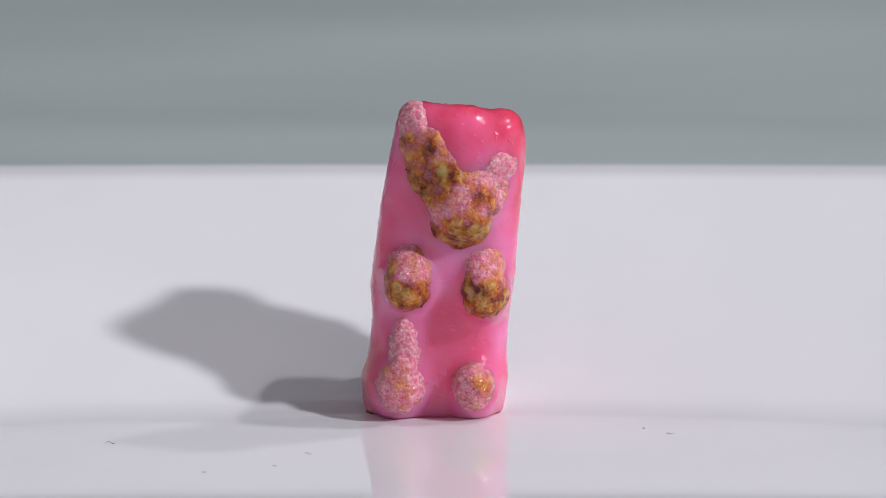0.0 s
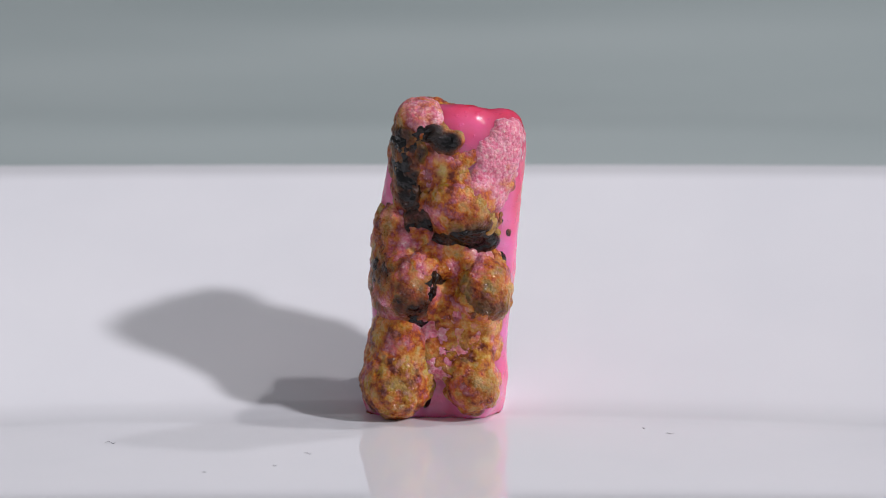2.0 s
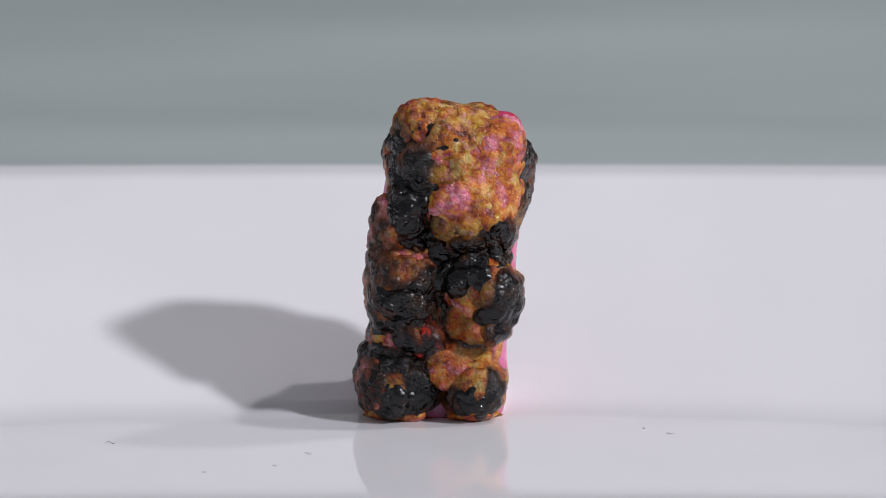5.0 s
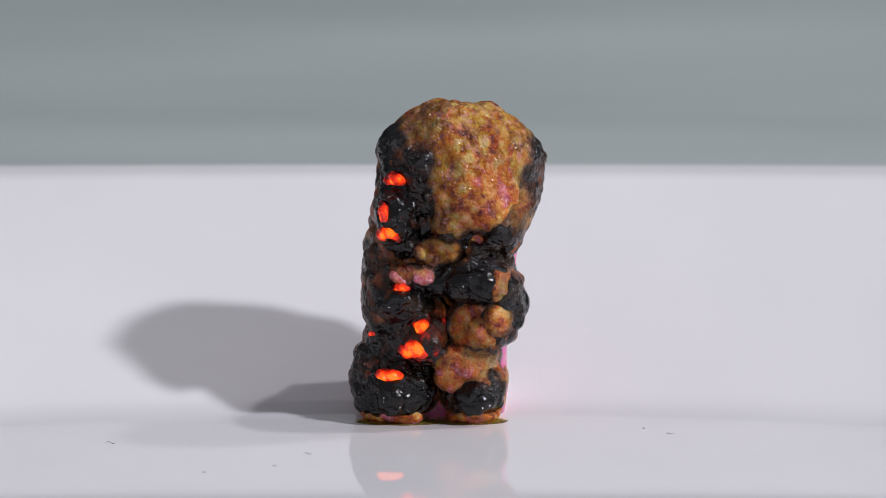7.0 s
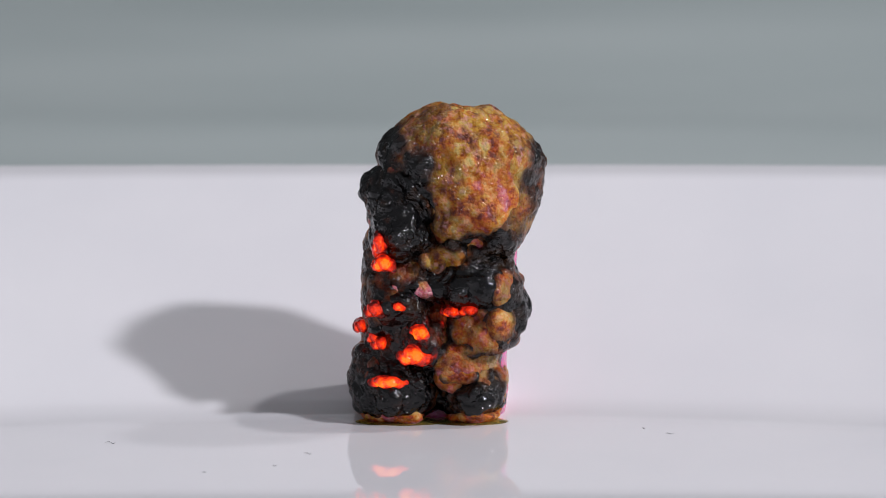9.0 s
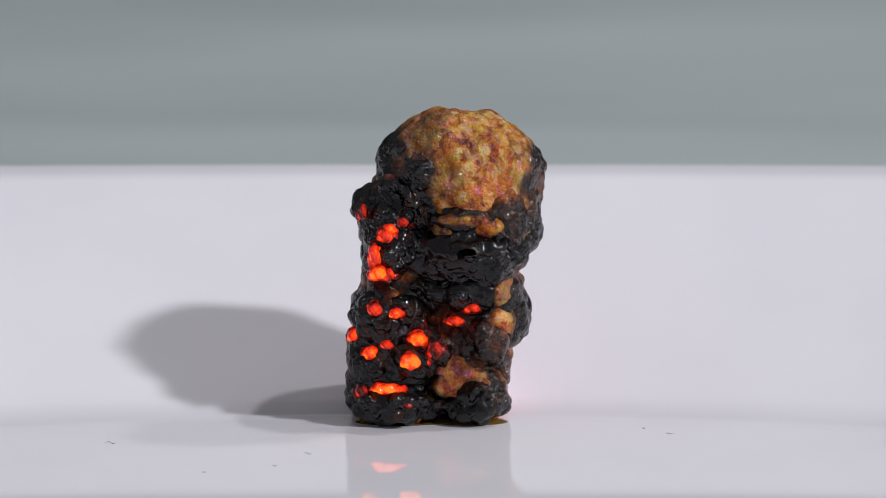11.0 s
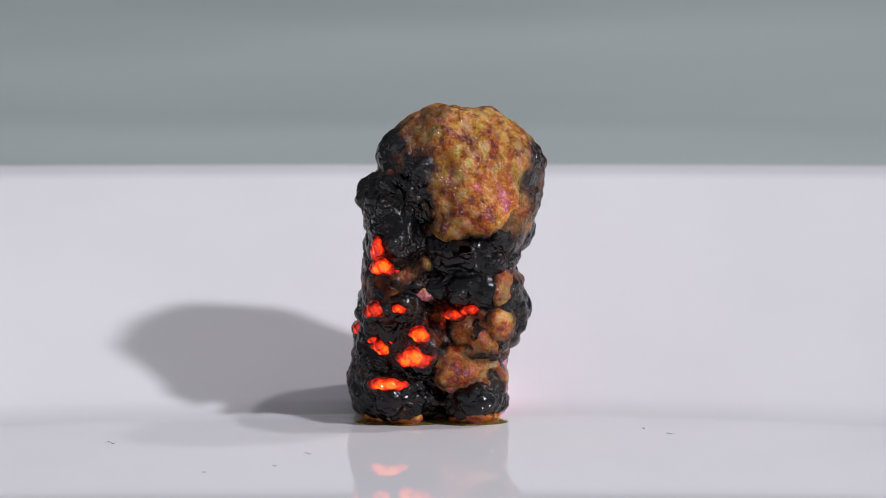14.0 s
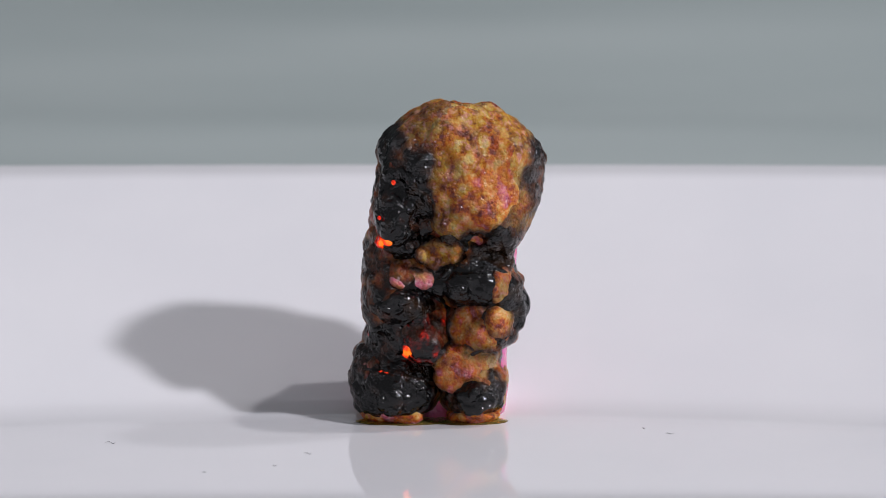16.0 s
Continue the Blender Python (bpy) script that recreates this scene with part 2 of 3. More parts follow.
# ---------- the place ----------
def build_plate():
    """A white glazed plate: flat well, gently rising broad rim, rounded lip and foot."""
    n = 192
    # (fraction from well edge to lip, height mm) after the flat well
    rise = math.tan(radians(25.7))
    verts, rings = [], []
    def ring(rad, z):
        start = len(verts)
        for i in range(n):
            a = 2 * math.pi * i / n
            x, y = rad(a)
            verts.append((x * 0.001, (y - 120.0) * 0.001, z * 0.001))
        rings.append(start)
    def sup(r, p):
        return lambda a: (r * math.copysign(abs(math.cos(a)) ** (2 / p), math.cos(a)), r * math.copysign(abs(math.sin(a)) ** (2 / p), math.sin(a)))
    def mixr(w, d):
        A, B = sup(120, 2.0), sup(149, 2.9)
        return lambda a: tuple((1 - w) * p + w * q for p, q in zip(A(a), B(a)))
    for r in (10, 50, 90, 108, 114, 117):
        ring(sup(r, 2.0), 0)
    for k in range(0, 15):
        w = k / 14
        d = w * 29
        z = max(0, d * rise - 0.35 * (1 - math.exp(-d / 0.8)))
        ring(mixr(w, d), z)
    zt = verts[rings[-1]][2] * 1000
    for w, dz in ((1.012, -0.2), (1.02, -0.9), (1.018, -1.9), (1.005, -2.6), (0.9, -4.4), (0.5, -10.0), (0.12, -15.5)):
        ring(mixr(w, 0), zt + dz)
    ring(sup(112, 2.0), -3.0)
    ring(sup(111, 2.0), -4.5)
    ring(sup(107, 2.0), -4.5)
    ring(sup(106, 2.0), -3.0)
    ring(sup(10, 2.0), -3.0)
    faces = [list(range(n))]
    for a, b in zip(rings, rings[1:]):
        faces += [(a + i, a + (i + 1) % n, b + (i + 1) % n, b + i) for i in range(n)]
    faces = [faces[0]] + [f[::-1] for f in faces[1:]]
    faces.append([rings[-1] + i for i in range(n)][::-1])
    plate = new("plate", mesh_from("plate", verts, faces, GLAZE))
    return tagged(plate, "glossy white porcelain plate with a broad gently rising rim", "plate")


def build_table():
    """A grey cloth on the table, lying in broad slack waves, and dropping off at the table's far edge."""
    nx, ny, verts, faces = 70, 150, [], []
    for j in range(ny + 1):
        for i in range(nx + 1):
            x, y = -0.9 + 1.8 * i / nx, -0.5 + 1.08 * j / ny
            far = min(1, max(0, (y - 0.20) / 0.1))
            z = -0.0048 + far * (0.009 * math.sin((y - 0.45) * 18 + 0.4 * math.sin(4 * x + 1)) + 0.0016 * math.sin(x * 11 + y * 16) - 0.002)
            if y > 0.553:
                z -= (y - 0.553) * 9
            verts.append((x, y, z))
    for j in range(ny):
        for i in range(nx):
            a = j * (nx + 1) + i
            faces.append((a, a + 1, a + nx + 2, a + nx + 1))
    ob = new("table_cloth", mesh_from("table_cloth", verts, faces, TABLE))
    so = ob.modifiers.new("thickness", "SOLIDIFY")
    so.thickness, so.offset = 0.004, -1
    return tagged(ob, "plain grey cloth lying in slack waves under the plate", "tablecloth", kind="structure")


def build_support():
    """The board under the cloth, and the room's floor."""
    bm = bmesh.new()
    bmesh.ops.create_cube(bm, size=1, matrix=Matrix.LocRotScale((0, 0.02, -0.036), None, (1.76, 1.03, 0.03)))
    bmesh.ops.bevel(bm, geom=bm.edges[:], offset=0.004, segments=2, affect="EDGES")
    me = bpy.data.meshes.new("tabletop")
    bm.to_mesh(me)
    me.materials.append(CLOTH)
    tagged(new("tabletop", me), "dark tabletop board under the grey cloth", "table", kind="structure")
    bm = bmesh.new()
    bmesh.ops.create_cube(bm, size=1, matrix=Matrix.LocRotScale((0, 0, -0.81), None, (4.0, 4.0, 0.1)))
    me = bpy.data.meshes.new("floor")
    bm.to_mesh(me)
    me.materials.append(CLOTH)
    tagged(new("floor", me), "plain dark grey floor of the room", "floor", kind="structure")


def build_backdrop():
    bm = bmesh.new()
    bmesh.ops.create_cube(bm, size=1, matrix=Matrix.LocRotScale((0, 1.2, 0.22), None, (4.0, 0.05, 1.96)))
    me = bpy.data.meshes.new("backdrop")
    bm.to_mesh(me)
    me.materials.append(CLOTH)
    return tagged(new("backdrop", me), "dark grey wall behind the table", "wall", kind="structure")


build_plate()
build_table()
build_support()
build_backdrop()

# ---------- the candy ----------
bear = tagged(new("gummy_bear"), "pink gummy bear candy charring to black crust on the plate", "candy")


def capsules(p, items, k):
    d = None
    for u, v, y, ru, rv, ry in items:
        e = ball(p, at(u, v, y), np.array((ru * K, ry, rv * K)))
        d = e if d is None else blend(d, e, k)
    return d


# half outline of the candy: height on the drawing, left edge, right edge
EDGE_V = [150, 230, 300, 400, 500, 560, 620, 670, 710, 735, 750, 780]
EDGE_L = [704, 698, 684, 668, 655, 658, 652, 638, 640, 646, 658, 690]
EDGE_R = [930, 934, 926, 917, 910, 901, 898, 900, 895, 890, 878, 850]
BULGES = [
    (815, 265, -1.2, 104, 82, 2.6), (820, 360, -2.2, 66, 62, 2.2), (745, 215, -0.6, 42, 38, 2.2), (890, 225, -0.6, 38, 36, 2.2),
    (722, 500, -2.0, 50, 60, 2.2), (858, 515, -2.0, 48, 60, 2.2), (702, 685, -2.0, 58, 64, 2.3), (840, 690, -2.0, 48, 56, 2.2),
    (715, 610, -1.4, 46, 70, 2.0)]


def slab_field(p, vs=EDGE_V, ls=EDGE_L, rs=EDGE_R, crown=21.3, front=2.6, r=2.3):
    """A rounded slab that follows an outline: the candy's moulded back, or the crust's swollen form."""
    v = 748 - (p[:, 2] * CE + (p[:, 1] + 3.5) * SE) / K
    far = (0.1685 + 0.001 * (p[:, 1] + 3.5)) / 0.1685
    left = (np.interp(v, vs, ls) - 780) * K * far
    right = (np.interp(v, vs, rs) - 780) * K * far
    q = np.stack((np.abs(p[:, 0] - (left + right) / 2) - (right - left) / 2 + r,
                  np.abs(p[:, 1] - (3.6 - front) / 2) - (3.6 + front) / 2 + r,
                  p[:, 2] - (crown - 0.10 * np.abs(p[:, 0] - 0.2) - 0.06 * p[:, 0]) + r), 1)
    return np.linalg.norm(np.maximum(q, 0), axis=1) + np.minimum(q.max(1), 0) - r


def body_field(p):
    d = blend(slab_field(p), capsules(p, BULGES, 0.7), 0.7)
    return np.maximum(d, 0.02 - p[:, 2])


# the crust's outline once it has swollen, and at its fullest
V1 = [170, 200, 230, 260, 300, 330, 370, 420, 450, 480, 520, 550, 580, 610, 640, 680, 720, 748]
L1 = [718, 702, 684, 668, 665, 668, 660, 650, 642, 635, 634, 640, 643, 632, 622, 616, 622, 640]
R1 = [880, 918, 944, 955, 963, 957, 942, 925, 915, 908, 918, 932, 922, 896, 886, 890, 889, 882]
F1 = [(815, 285, -2.4, 118, 100, 2.9), (840, 370, -2.6, 90, 80, 2.7), (820, 490, -2.8, 80, 38, 2.6), (700, 530, -2.6, 58, 64, 2.5), (745, 595, -2.8, 44, 54, 2.6),
      (860, 575, -2.4, 50, 50, 2.6), (700, 690, -2.3, 66, 60, 2.6), (845, 700, -2.6, 48, 48, 2.5), (705, 380, -2.4, 40, 70, 2.5), (815, 640, -2.0, 60, 36, 2.2)]
V2 = [190, 215, 240, 280, 320, 345, 370, 400, 430, 452, 470, 500, 530, 560, 590, 608, 640, 680, 710, 748]
L2 = [722, 698, 686, 675, 666, 644, 630, 637, 640, 640, 635, 630, 628, 620, 612, 614, 612, 607, 607, 622]
R2 = [870, 912, 938, 948, 955, 958, 960, 962, 955, 936, 915, 912, 918, 938, 938, 915, 905, 898, 893, 892]
F2 = [(815, 320, -2.8, 112, 100, 2.9), (820, 455, -3.0, 110, 56, 2.9), (700, 440, -2.8, 52, 70, 2.9), (680, 560, -2.6, 60, 60, 2.9), (740, 620, -3.2, 56, 60, 2.8),
      (850, 590, -2.8, 56, 60, 2.6), (700, 705, -3.0, 78, 44, 2.8), (840, 712, -2.9, 54, 36, 2.6), (660, 640, -2.4, 44, 60, 2.8), (655, 365, -1.0, 26, 34, 2.8)]


def form_field(p, form):
    if form == 0:
        return body_field(p)
    if form == 1:
        d = blend(slab_field(p, V1, L1, R1, 21.95, 3.7, 3.0), capsules(p, F1, 0.9), 1.1)
    else:
        d = blend(slab_field(p, V2, L2, R2, 21.15, 3.9, 3.0), capsules(p, F2, 0.9), 1.1)
    return d - 0.75 * (value_noise(p / 1.7 + form) - 0.5) - 0.3 * (value_noise(p / 0.75) - 0.5)


def placed(name, verts, faces, mat, values=None, parent=bear, label=""):
    """Link a mesh given in millimetres as a part, with its origin in its middle."""
    mid = (verts.min(0) + verts.max(0)) / 2
    me = mesh_from(name, (verts - mid) * 0.001, faces, mat)
    for key, data in (values or {}).items():
        a = me.attributes.new(key, "FLOAT", "POINT")
        a.data.foreach_set("value", np.asarray(data, dtype=np.float32))
    ob = new(name, me)
    ob.parent = parent
    ob.location = mid * 0.001
    if label:
        tagged(ob, label)
    return ob


bv, bf = skin(body_field, (-7, -5.5, -0.3), (7, 6, 24), 0.2)
bv = bv + gradient(body_field, bv) * (0.10 * (value_noise(bv * 0.9) - 0.5) + 0.05 * (value_noise(bv * 2.3) - 0.5))[:, None]
mid_x = (bv[:, 0].min() + bv[:, 0].max()) / 2
# mask of the painted rim refraction: side edges and crown, broken by noise
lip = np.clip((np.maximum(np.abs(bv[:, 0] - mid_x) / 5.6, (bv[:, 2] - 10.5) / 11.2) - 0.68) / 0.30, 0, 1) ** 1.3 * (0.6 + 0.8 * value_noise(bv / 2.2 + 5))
# red rim fades out behind; the painted pass-through paleness grows towards the back
body = placed("body", bv, bf, GUMMY, {"lip": np.clip(lip, 0, 1) * np.clip((1.2 - bv[:, 1]) / 1.5, 0, 1), "rear_lit_through": np.clip((bv[:, 1] + 0.6) / 2.0, 0, 0.9)}, label="translucent pink gelatine body")
MOVING = [(body, [(0, 1, 0, 0), (4.2, 1, 0, 0), (6.3, 1, 0, 12), (11.8, 1, 0, 33)], (0, 0, 0), False)]


LAYERS = [0, 0, 0]
KINDS = {"froth": "pale pink sugar froth", "crust": "blistered golden brown sugar crust", "char": "glossy black char", "syrup": "amber syrup hem at the foot"}


def hidden(points, into):
    """The way back, lengthened until the whole lump lies inside the body or close behind it."""
    pts = points[::max(1, len(points) // 900)]
    side = -1 if pts[:, 0].mean() > 0 else 1
    drop = -0.5 if pts[:, 2].max() > 19 else 0
    best = None
    for dy in np.arange(0, 5.0, 0.3):
        for dx in np.arange(0, 2.8, 0.3):
            way = np.array(into) + (side * dx, dy, drop * dy / 2)
            q = pts + way
            q[:, 1] = np.minimum(q[:, 1], 1.2)
            out = body_field(q)[q[:, 2] > 0.1].max()
            if best is None or out < best[0] - 0.02:
                best = (out, way)
            if out < -0.16:
                return tuple(float(w) for w in way)
    return tuple(float(w) for w in best[1])


def lump(name, blobs, rise, into=(0, 0.4, 0), form=0, lift=0.16, grain=0.7, rough=0.2, step=0.12, flicker=0, soft=0.5, rim=None):
    """A patch of crust that swells out of the body and creeps on. Its skin follows one of the forms.
    blobs: (u, v, y, ru, rv, ry, gold, char, heat). rise: (moment, how far it is out, creep along u, creep along v)."""
    c = np.array([at(b[0], b[1], -4.2) for b in blobs])
    r = np.array([(b[3] * K, 7.0, b[4] * K) for b in blobs])
    tone = np.array([tuple(b[6:]) + (0,) * (9 - len(b)) for b in blobs], dtype=float)
    ragged = 0.25 if name == "froth" else 0.45 if form == 0 else 0.7
    r = r + ((0.5, 0, 0.5) if form == 0 else (0.48, 0, 0.48))
    LAYERS[form] += 1
    lift = lift + 0.018 * LAYERS[form]
    slope = float(np.clip(0.6 * r[:, [0, 2]].min(), 0.3, 1.3))
    dip = (0.7, 1.0, 1.0)[form]
    edge_char = (0.28, 0.45, 0.65)[form]

    def field(p):
        d = None
        for ci, ri in zip(c, r):
            e = ball(p, ci, ri)
            d = e if d is None else blend(d, e, 0.5)
        d = d - ragged * (value_noise(p / 0.9 + 3) - 0.5) - 0.35 * ragged * (value_noise(p / 0.4) - 0.5)
        near = np.clip(1 + d / slope, 0, 1)
        d = -blend(-d, lift - dip * near ** 1.5 - form_field(p, form), soft)
        return np.maximum(np.maximum(d, p[:, 1] + 0.4), 0.03 - p[:, 2])
    verts, faces = skin(field, np.maximum((c - r).min(0) - 0.7, (-9, -6.6, -0.2)), np.minimum((c + r).max(0) + 0.7, (9, 0, 24)), step)
    nor = gradient(field, verts)
    w = np.stack([1 / (0.12 + np.linalg.norm((verts - ci) / ri, axis=1) ** 2) ** 3 for ci, ri in zip(c, r)], 1)
    w /= w.sum(1)[:, None]
    gold, char, heat = (w @ tone).T
    if name == "char":
        gold = np.maximum(gold, 0.85)
    if name == "froth":
        char = 0.3 * char
    inside = np.min([ball(verts, ci, ri) for ci, ri in zip(c, r)], axis=0)
    char = char * (edge_char + (1 - edge_char) * np.clip((-inside - 0.15) / min(0.9, 0.55 * r[:, [0, 2]].min()), 0, 1) ** 0.8)
    if rim:
        pu, pv = verts[:, 0] / K + 780, 748 - (verts[:, 2] * CE + (verts[:, 1] + 3.5) * SE) / K
        side = np.maximum(np.clip((rim[0] - pu) / 60, 0, 1), np.clip((pv - rim[1]) / 50, 0, 1))
        char = np.maximum(char, 0.95 * side * np.clip(1 - (-inside - 0.25) / rim[2], 0, 1) ** 1.2)
    if name == "char":
        knobs = np.clip(2.2 * value_noise(verts / 2.0 + 11) - 0.6, 0.15, 1)
        bump = rough * (1.3 * (pebbles(verts / 1.2) - 0.4) + 0.8 * knobs * (pebbles(verts / 0.55 + 7) - 0.4))
    else:
        rough = rough if form == 0 else 0.6 * rough
        bump = rough * (pebbles(verts / grain) - 0.4) + 0.6 * rough * (value_noise(verts / (0.8 * grain)) - 0.5) + 0.4 * rough * pebbles(verts / (0.4 * grain))
    verts = verts + nor * bump[:, None]
    verts[:, 2] = np.maximum(verts[:, 2], 0.02)
    n = value_noise(verts / 1.3) - 0.5 + 0.6 * (value_noise(verts / 0.6) - 0.5)
    ob = placed(name, verts, faces, CRUST, {"gold": gold + 0.6 * n - (0.08 if form == 0 and name == "crust" else 0.05), "char": np.where(char > 0.03, char + 0.5 * n * np.clip(2.5 * char, 0, 1), 0), "ember_heat": heat}, label=KINDS[name])
    if form == 0 and blobs[0][1] < 440:
        last = (tuple(rise[-1]) + (0, 0))[2:4]
        rise = list(rise) + [(6.5, 1, *last), (11.8, 1, last[0], last[1] + 22)]
    MOVING.append((ob, rise, hidden(verts[::5], (0, 0.4, 0)), flicker))
    return ob



def depth(u, v, form):
    """How far forward the form's skin lies at a place on the drawing."""
    ys = np.arange(-7, 1, 0.05)
    inside = form_field(np.array([at(u, v, y) for y in ys]), form) < 0
    return float(ys[inside.argmax()]) if inside.any() else -1.0


def ember(u, v, ru, rv, rise, form=1, into=None, hot=1.0):
    """A glowing lump of char, hottest in its middle, with a cooler shoulder."""
    y = depth(u, v, form)
    y -= 0.15
    bits = [(u, v, y, ru, rv, 1.0, hot), (u + 0.8 * ru, v + 0.5 * rv, y + 0.1, 0.9 * ru, 0.9 * rv, 0.6, 0.62 * hot), (u - 0.7 * ru, v + 0.4 * rv, y + 0.3, 0.7 * ru, 0.8 * rv, 0.5, 0.7 * hot)]
    c = np.array([at(*b[:3]) for b in bits])
    r = np.array([(b[3] * K, b[5], b[4] * K) for b in bits])
    warm = np.array([b[6] for b in bits])

    def field(p):
        d = None
        for ci, ri in zip(c, r):
            e = ball(p, ci, ri)
            d = e if d is None else blend(d, e, 0.15)
        return d - 0.3 * (value_noise(p / 0.45 + u) - 0.5)
    verts, faces = skin(field, (c - r).min(0) - 0.4, (c + r).max(0) + 0.4, 0.08)
    verts = verts + gradient(field, verts) * (0.09 * (pebbles(verts / 0.4) - 0.4))[:, None]
    w = np.stack([1 / (0.1 + np.linalg.norm((verts - ci) / ri, axis=1) ** 2) ** 4 for ci, ri in zip(c, r)], 1)
    heat = (w * warm).sum(1) / w.sum(1)
    off = np.min([np.hypot((verts[:, 0] - ci[0]) / ri[0], (verts[:, 2] - ci[2]) / ri[2]) for ci, ri in zip(c, r)], axis=0)
    heat = np.maximum(0.03, heat * (1.12 - 0.5 * np.clip(off, 0, 1) ** 2))
    one = np.ones(len(verts))
    ob = placed("ember", verts, faces, CRUST, {"gold": one, "char": 0.9 * one, "ember_heat": heat}, label="glowing orange ember in the char")
    MOVING.append((ob, rise, hidden(verts, (0, 1.0, 0)), 3 - form))


# froth that is there from the start
OUT = [(0, 1), (1, 1)]
lump("froth", [(728, 215, -2.5, 28, 36, 1.3, .05, 0), (745, 265, -2.9, 42, 40, 1.4, .62, .05), (765, 310, -3.0, 46, 50, 1.5, .65, .06), (805, 350, -3.5, 58, 48, 1.4, .5, .05), (815, 400, -3.7, 55, 45, 1.4, .72, .12), (860, 345, -3.2, 42, 40, 1.3, .5, .1), (890, 300, -2.8, 28, 26, 1.2, 0, 0)], [(0, 1), (4.2, 1), (6.3, 1, 20, 32)], rough=0.09, grain=0.5)
lump("froth", [(722, 480, -3.1, 46, 46, 1.5, .4, .05), (722, 515, -3.3, 46, 44, 1.5, .72, .2)], OUT, rough=0.09, grain=0.5)
lump("froth", [(860, 480, -3.1, 40, 36, 1.4, .3, 0), (857, 525, -3.3, 44, 46, 1.4, .68, .1)], OUT, rough=0.09, grain=0.5)
lump("froth", [(708, 690, -3.4, 40, 46, 1.4, .28, 0), (715, 620, -2.7, 26, 50, 1.2, 0, 0)], OUT, rough=0.09, grain=0.5)
lump("froth", [(838, 690, -3.4, 36, 44, 1.3, .28, 0)], OUT, rough=0.09, grain=0.5)

# golden crust of the first moments
lump("crust", [(735, 207, -2.0, 46, 42, 1.9, .5, .1), (722, 265, -2.6, 36, 52, 1.8, .9, .5), (722, 330, -2.7, 26, 50, 1.7, .8, .55)], [(0, 0), (.3, .25), (1.5, 1), (4.2, 1), (6.3, 1, 14, 18)], into=(1.2, 2.2, -.3), rough=.16)
lump("crust", [(885, 285, -2.7, 44, 42, 1.7, .25, 0), (895, 250, -2.0, 34, 32, 1.7, .05, 0), (870, 330, -3.0, 44, 44, 1.6, .4, 0)], [(0, 0), (.3, .25), (1, .75), (2.5, 1)], into=(-.6, 2.2, -.3), rough=.12, grain=.5)
lump("crust", [(800, 370, -3.7, 72, 52, 1.6, .75, .1), (830, 400, -3.9, 56, 42, 1.6, .85, .4)], [(0, 0), (.3, .25), (1.5, 1)], rough=.16)
lump("char", [(830, 425, -4.1, 48, 26, 1.4, .6, .95), (790, 430, -3.9, 40, 24, 1.2, .7, .7)], [(.4, 0), (2, .85, 0, 6), (3.5, 1, 0, 25)], rough=.16)
lump("crust", [(716, 500, -3.6, 62, 58, 1.7, .7, .35), (722, 545, -3.9, 54, 36, 1.6, .7, .55), (690, 540, -3.6, 30, 40, 1.5, .7, .5)], [(0, 0), (.3, .25), (1.2, .9), (3, 1)], rough=.18)
lump("crust", [(684, 430, -1.6, 38, 60, 1.9, .62, .2), (680, 500, -1.6, 34, 60, 1.9, .7, .35), (720, 430, -2.5, 50, 36, 1.4, .55, .15)], [(.2, 0), (1.0, .7), (2.5, 1)], into=(1.3, 1.8, 0))
lump("crust", [(702, 620, -2.3, 60, 60, 1.8, .74, .1), (698, 690, -3.2, 64, 54, 1.8, .82, .12), (670, 660, -2.1, 36, 70, 1.9, .7, .1)], [(0, 0), (.3, .25), (1.2, .9), (2.2, 1)], into=(1, 2, 0))
lump("crust", [(855, 505, -3.5, 50, 52, 1.7, .65, .2), (855, 545, -3.7, 46, 34, 1.6, .85, .45)], [(0, 0), (.3, .25), (1.2, .9), (2, 1)])
lump("crust", [(837, 690, -3.7, 46, 46, 1.5, .7, .2)], [(0, 0), (.3, .25), (1.4, 1)])
lump("froth", [(805, 600, -2.2, 60, 60, 1.2, .4, 0), (790, 640, -2.2, 40, 40, 1.1, .1, 0)], [(.3, 0), (1.3, .7), (2, 1)], rough=.1, grain=.5)
lump("crust", [(810, 620, -2.5, 66, 60, 1.4, .85, .15), (850, 600, -2.3, 36, 60, 1.3, .7, .0), (800, 550, -2.4, 50, 50, 1.3, .7, .1)], [(0.9, 0), (2.3, 1)])
lump("crust", [(785, 462, -2.8, 62, 36, 1.4, .6, .1)], [(.8, 0), (2.0, 1)])

# first char
lump("char", [(715, 258, -3.6, 26, 18, 1.3, .6, .9), (752, 240, -3.7, 30, 15, 1.2, .6, .95), (788, 255, -3.8, 22, 16, 1.1, .6, .85)], [(1.3, 0), (2.2, .75), (3.5, 1)])
lump("char", [(702, 285, -2.6, 22, 40, 1.7, .5, .9), (715, 340, -3.0, 22, 40, 1.5, .6, .85), (735, 395, -3.4, 28, 36, 1.4, .6, .8)], [(1.2, 0), (2.4, .85), (3.6, 1)], into=(1.4, 1.8, 0))
lump("crust", [(745, 212, -2.4, 58, 42, 2.2, .85, .1), (702, 230, -1.6, 24, 34, 2.0, .8, .4)], [(1.3, 0), (3.0, 1), (4.2, 1), (6.3, 1, 14, 18)], into=(1.2, 1.6, -.8))
lump("crust", [(800, 320, -4.0, 70, 60, 1.6, .6, .05), (830, 290, -3.6, 50, 44, 1.7, .8, .0), (850, 400, -4.3, 40, 30, 1.4, .95, .1)], [(1.3, 0), (3.2, 1)], into=(0, 2.4, 0), rim=(760, 380, .9))
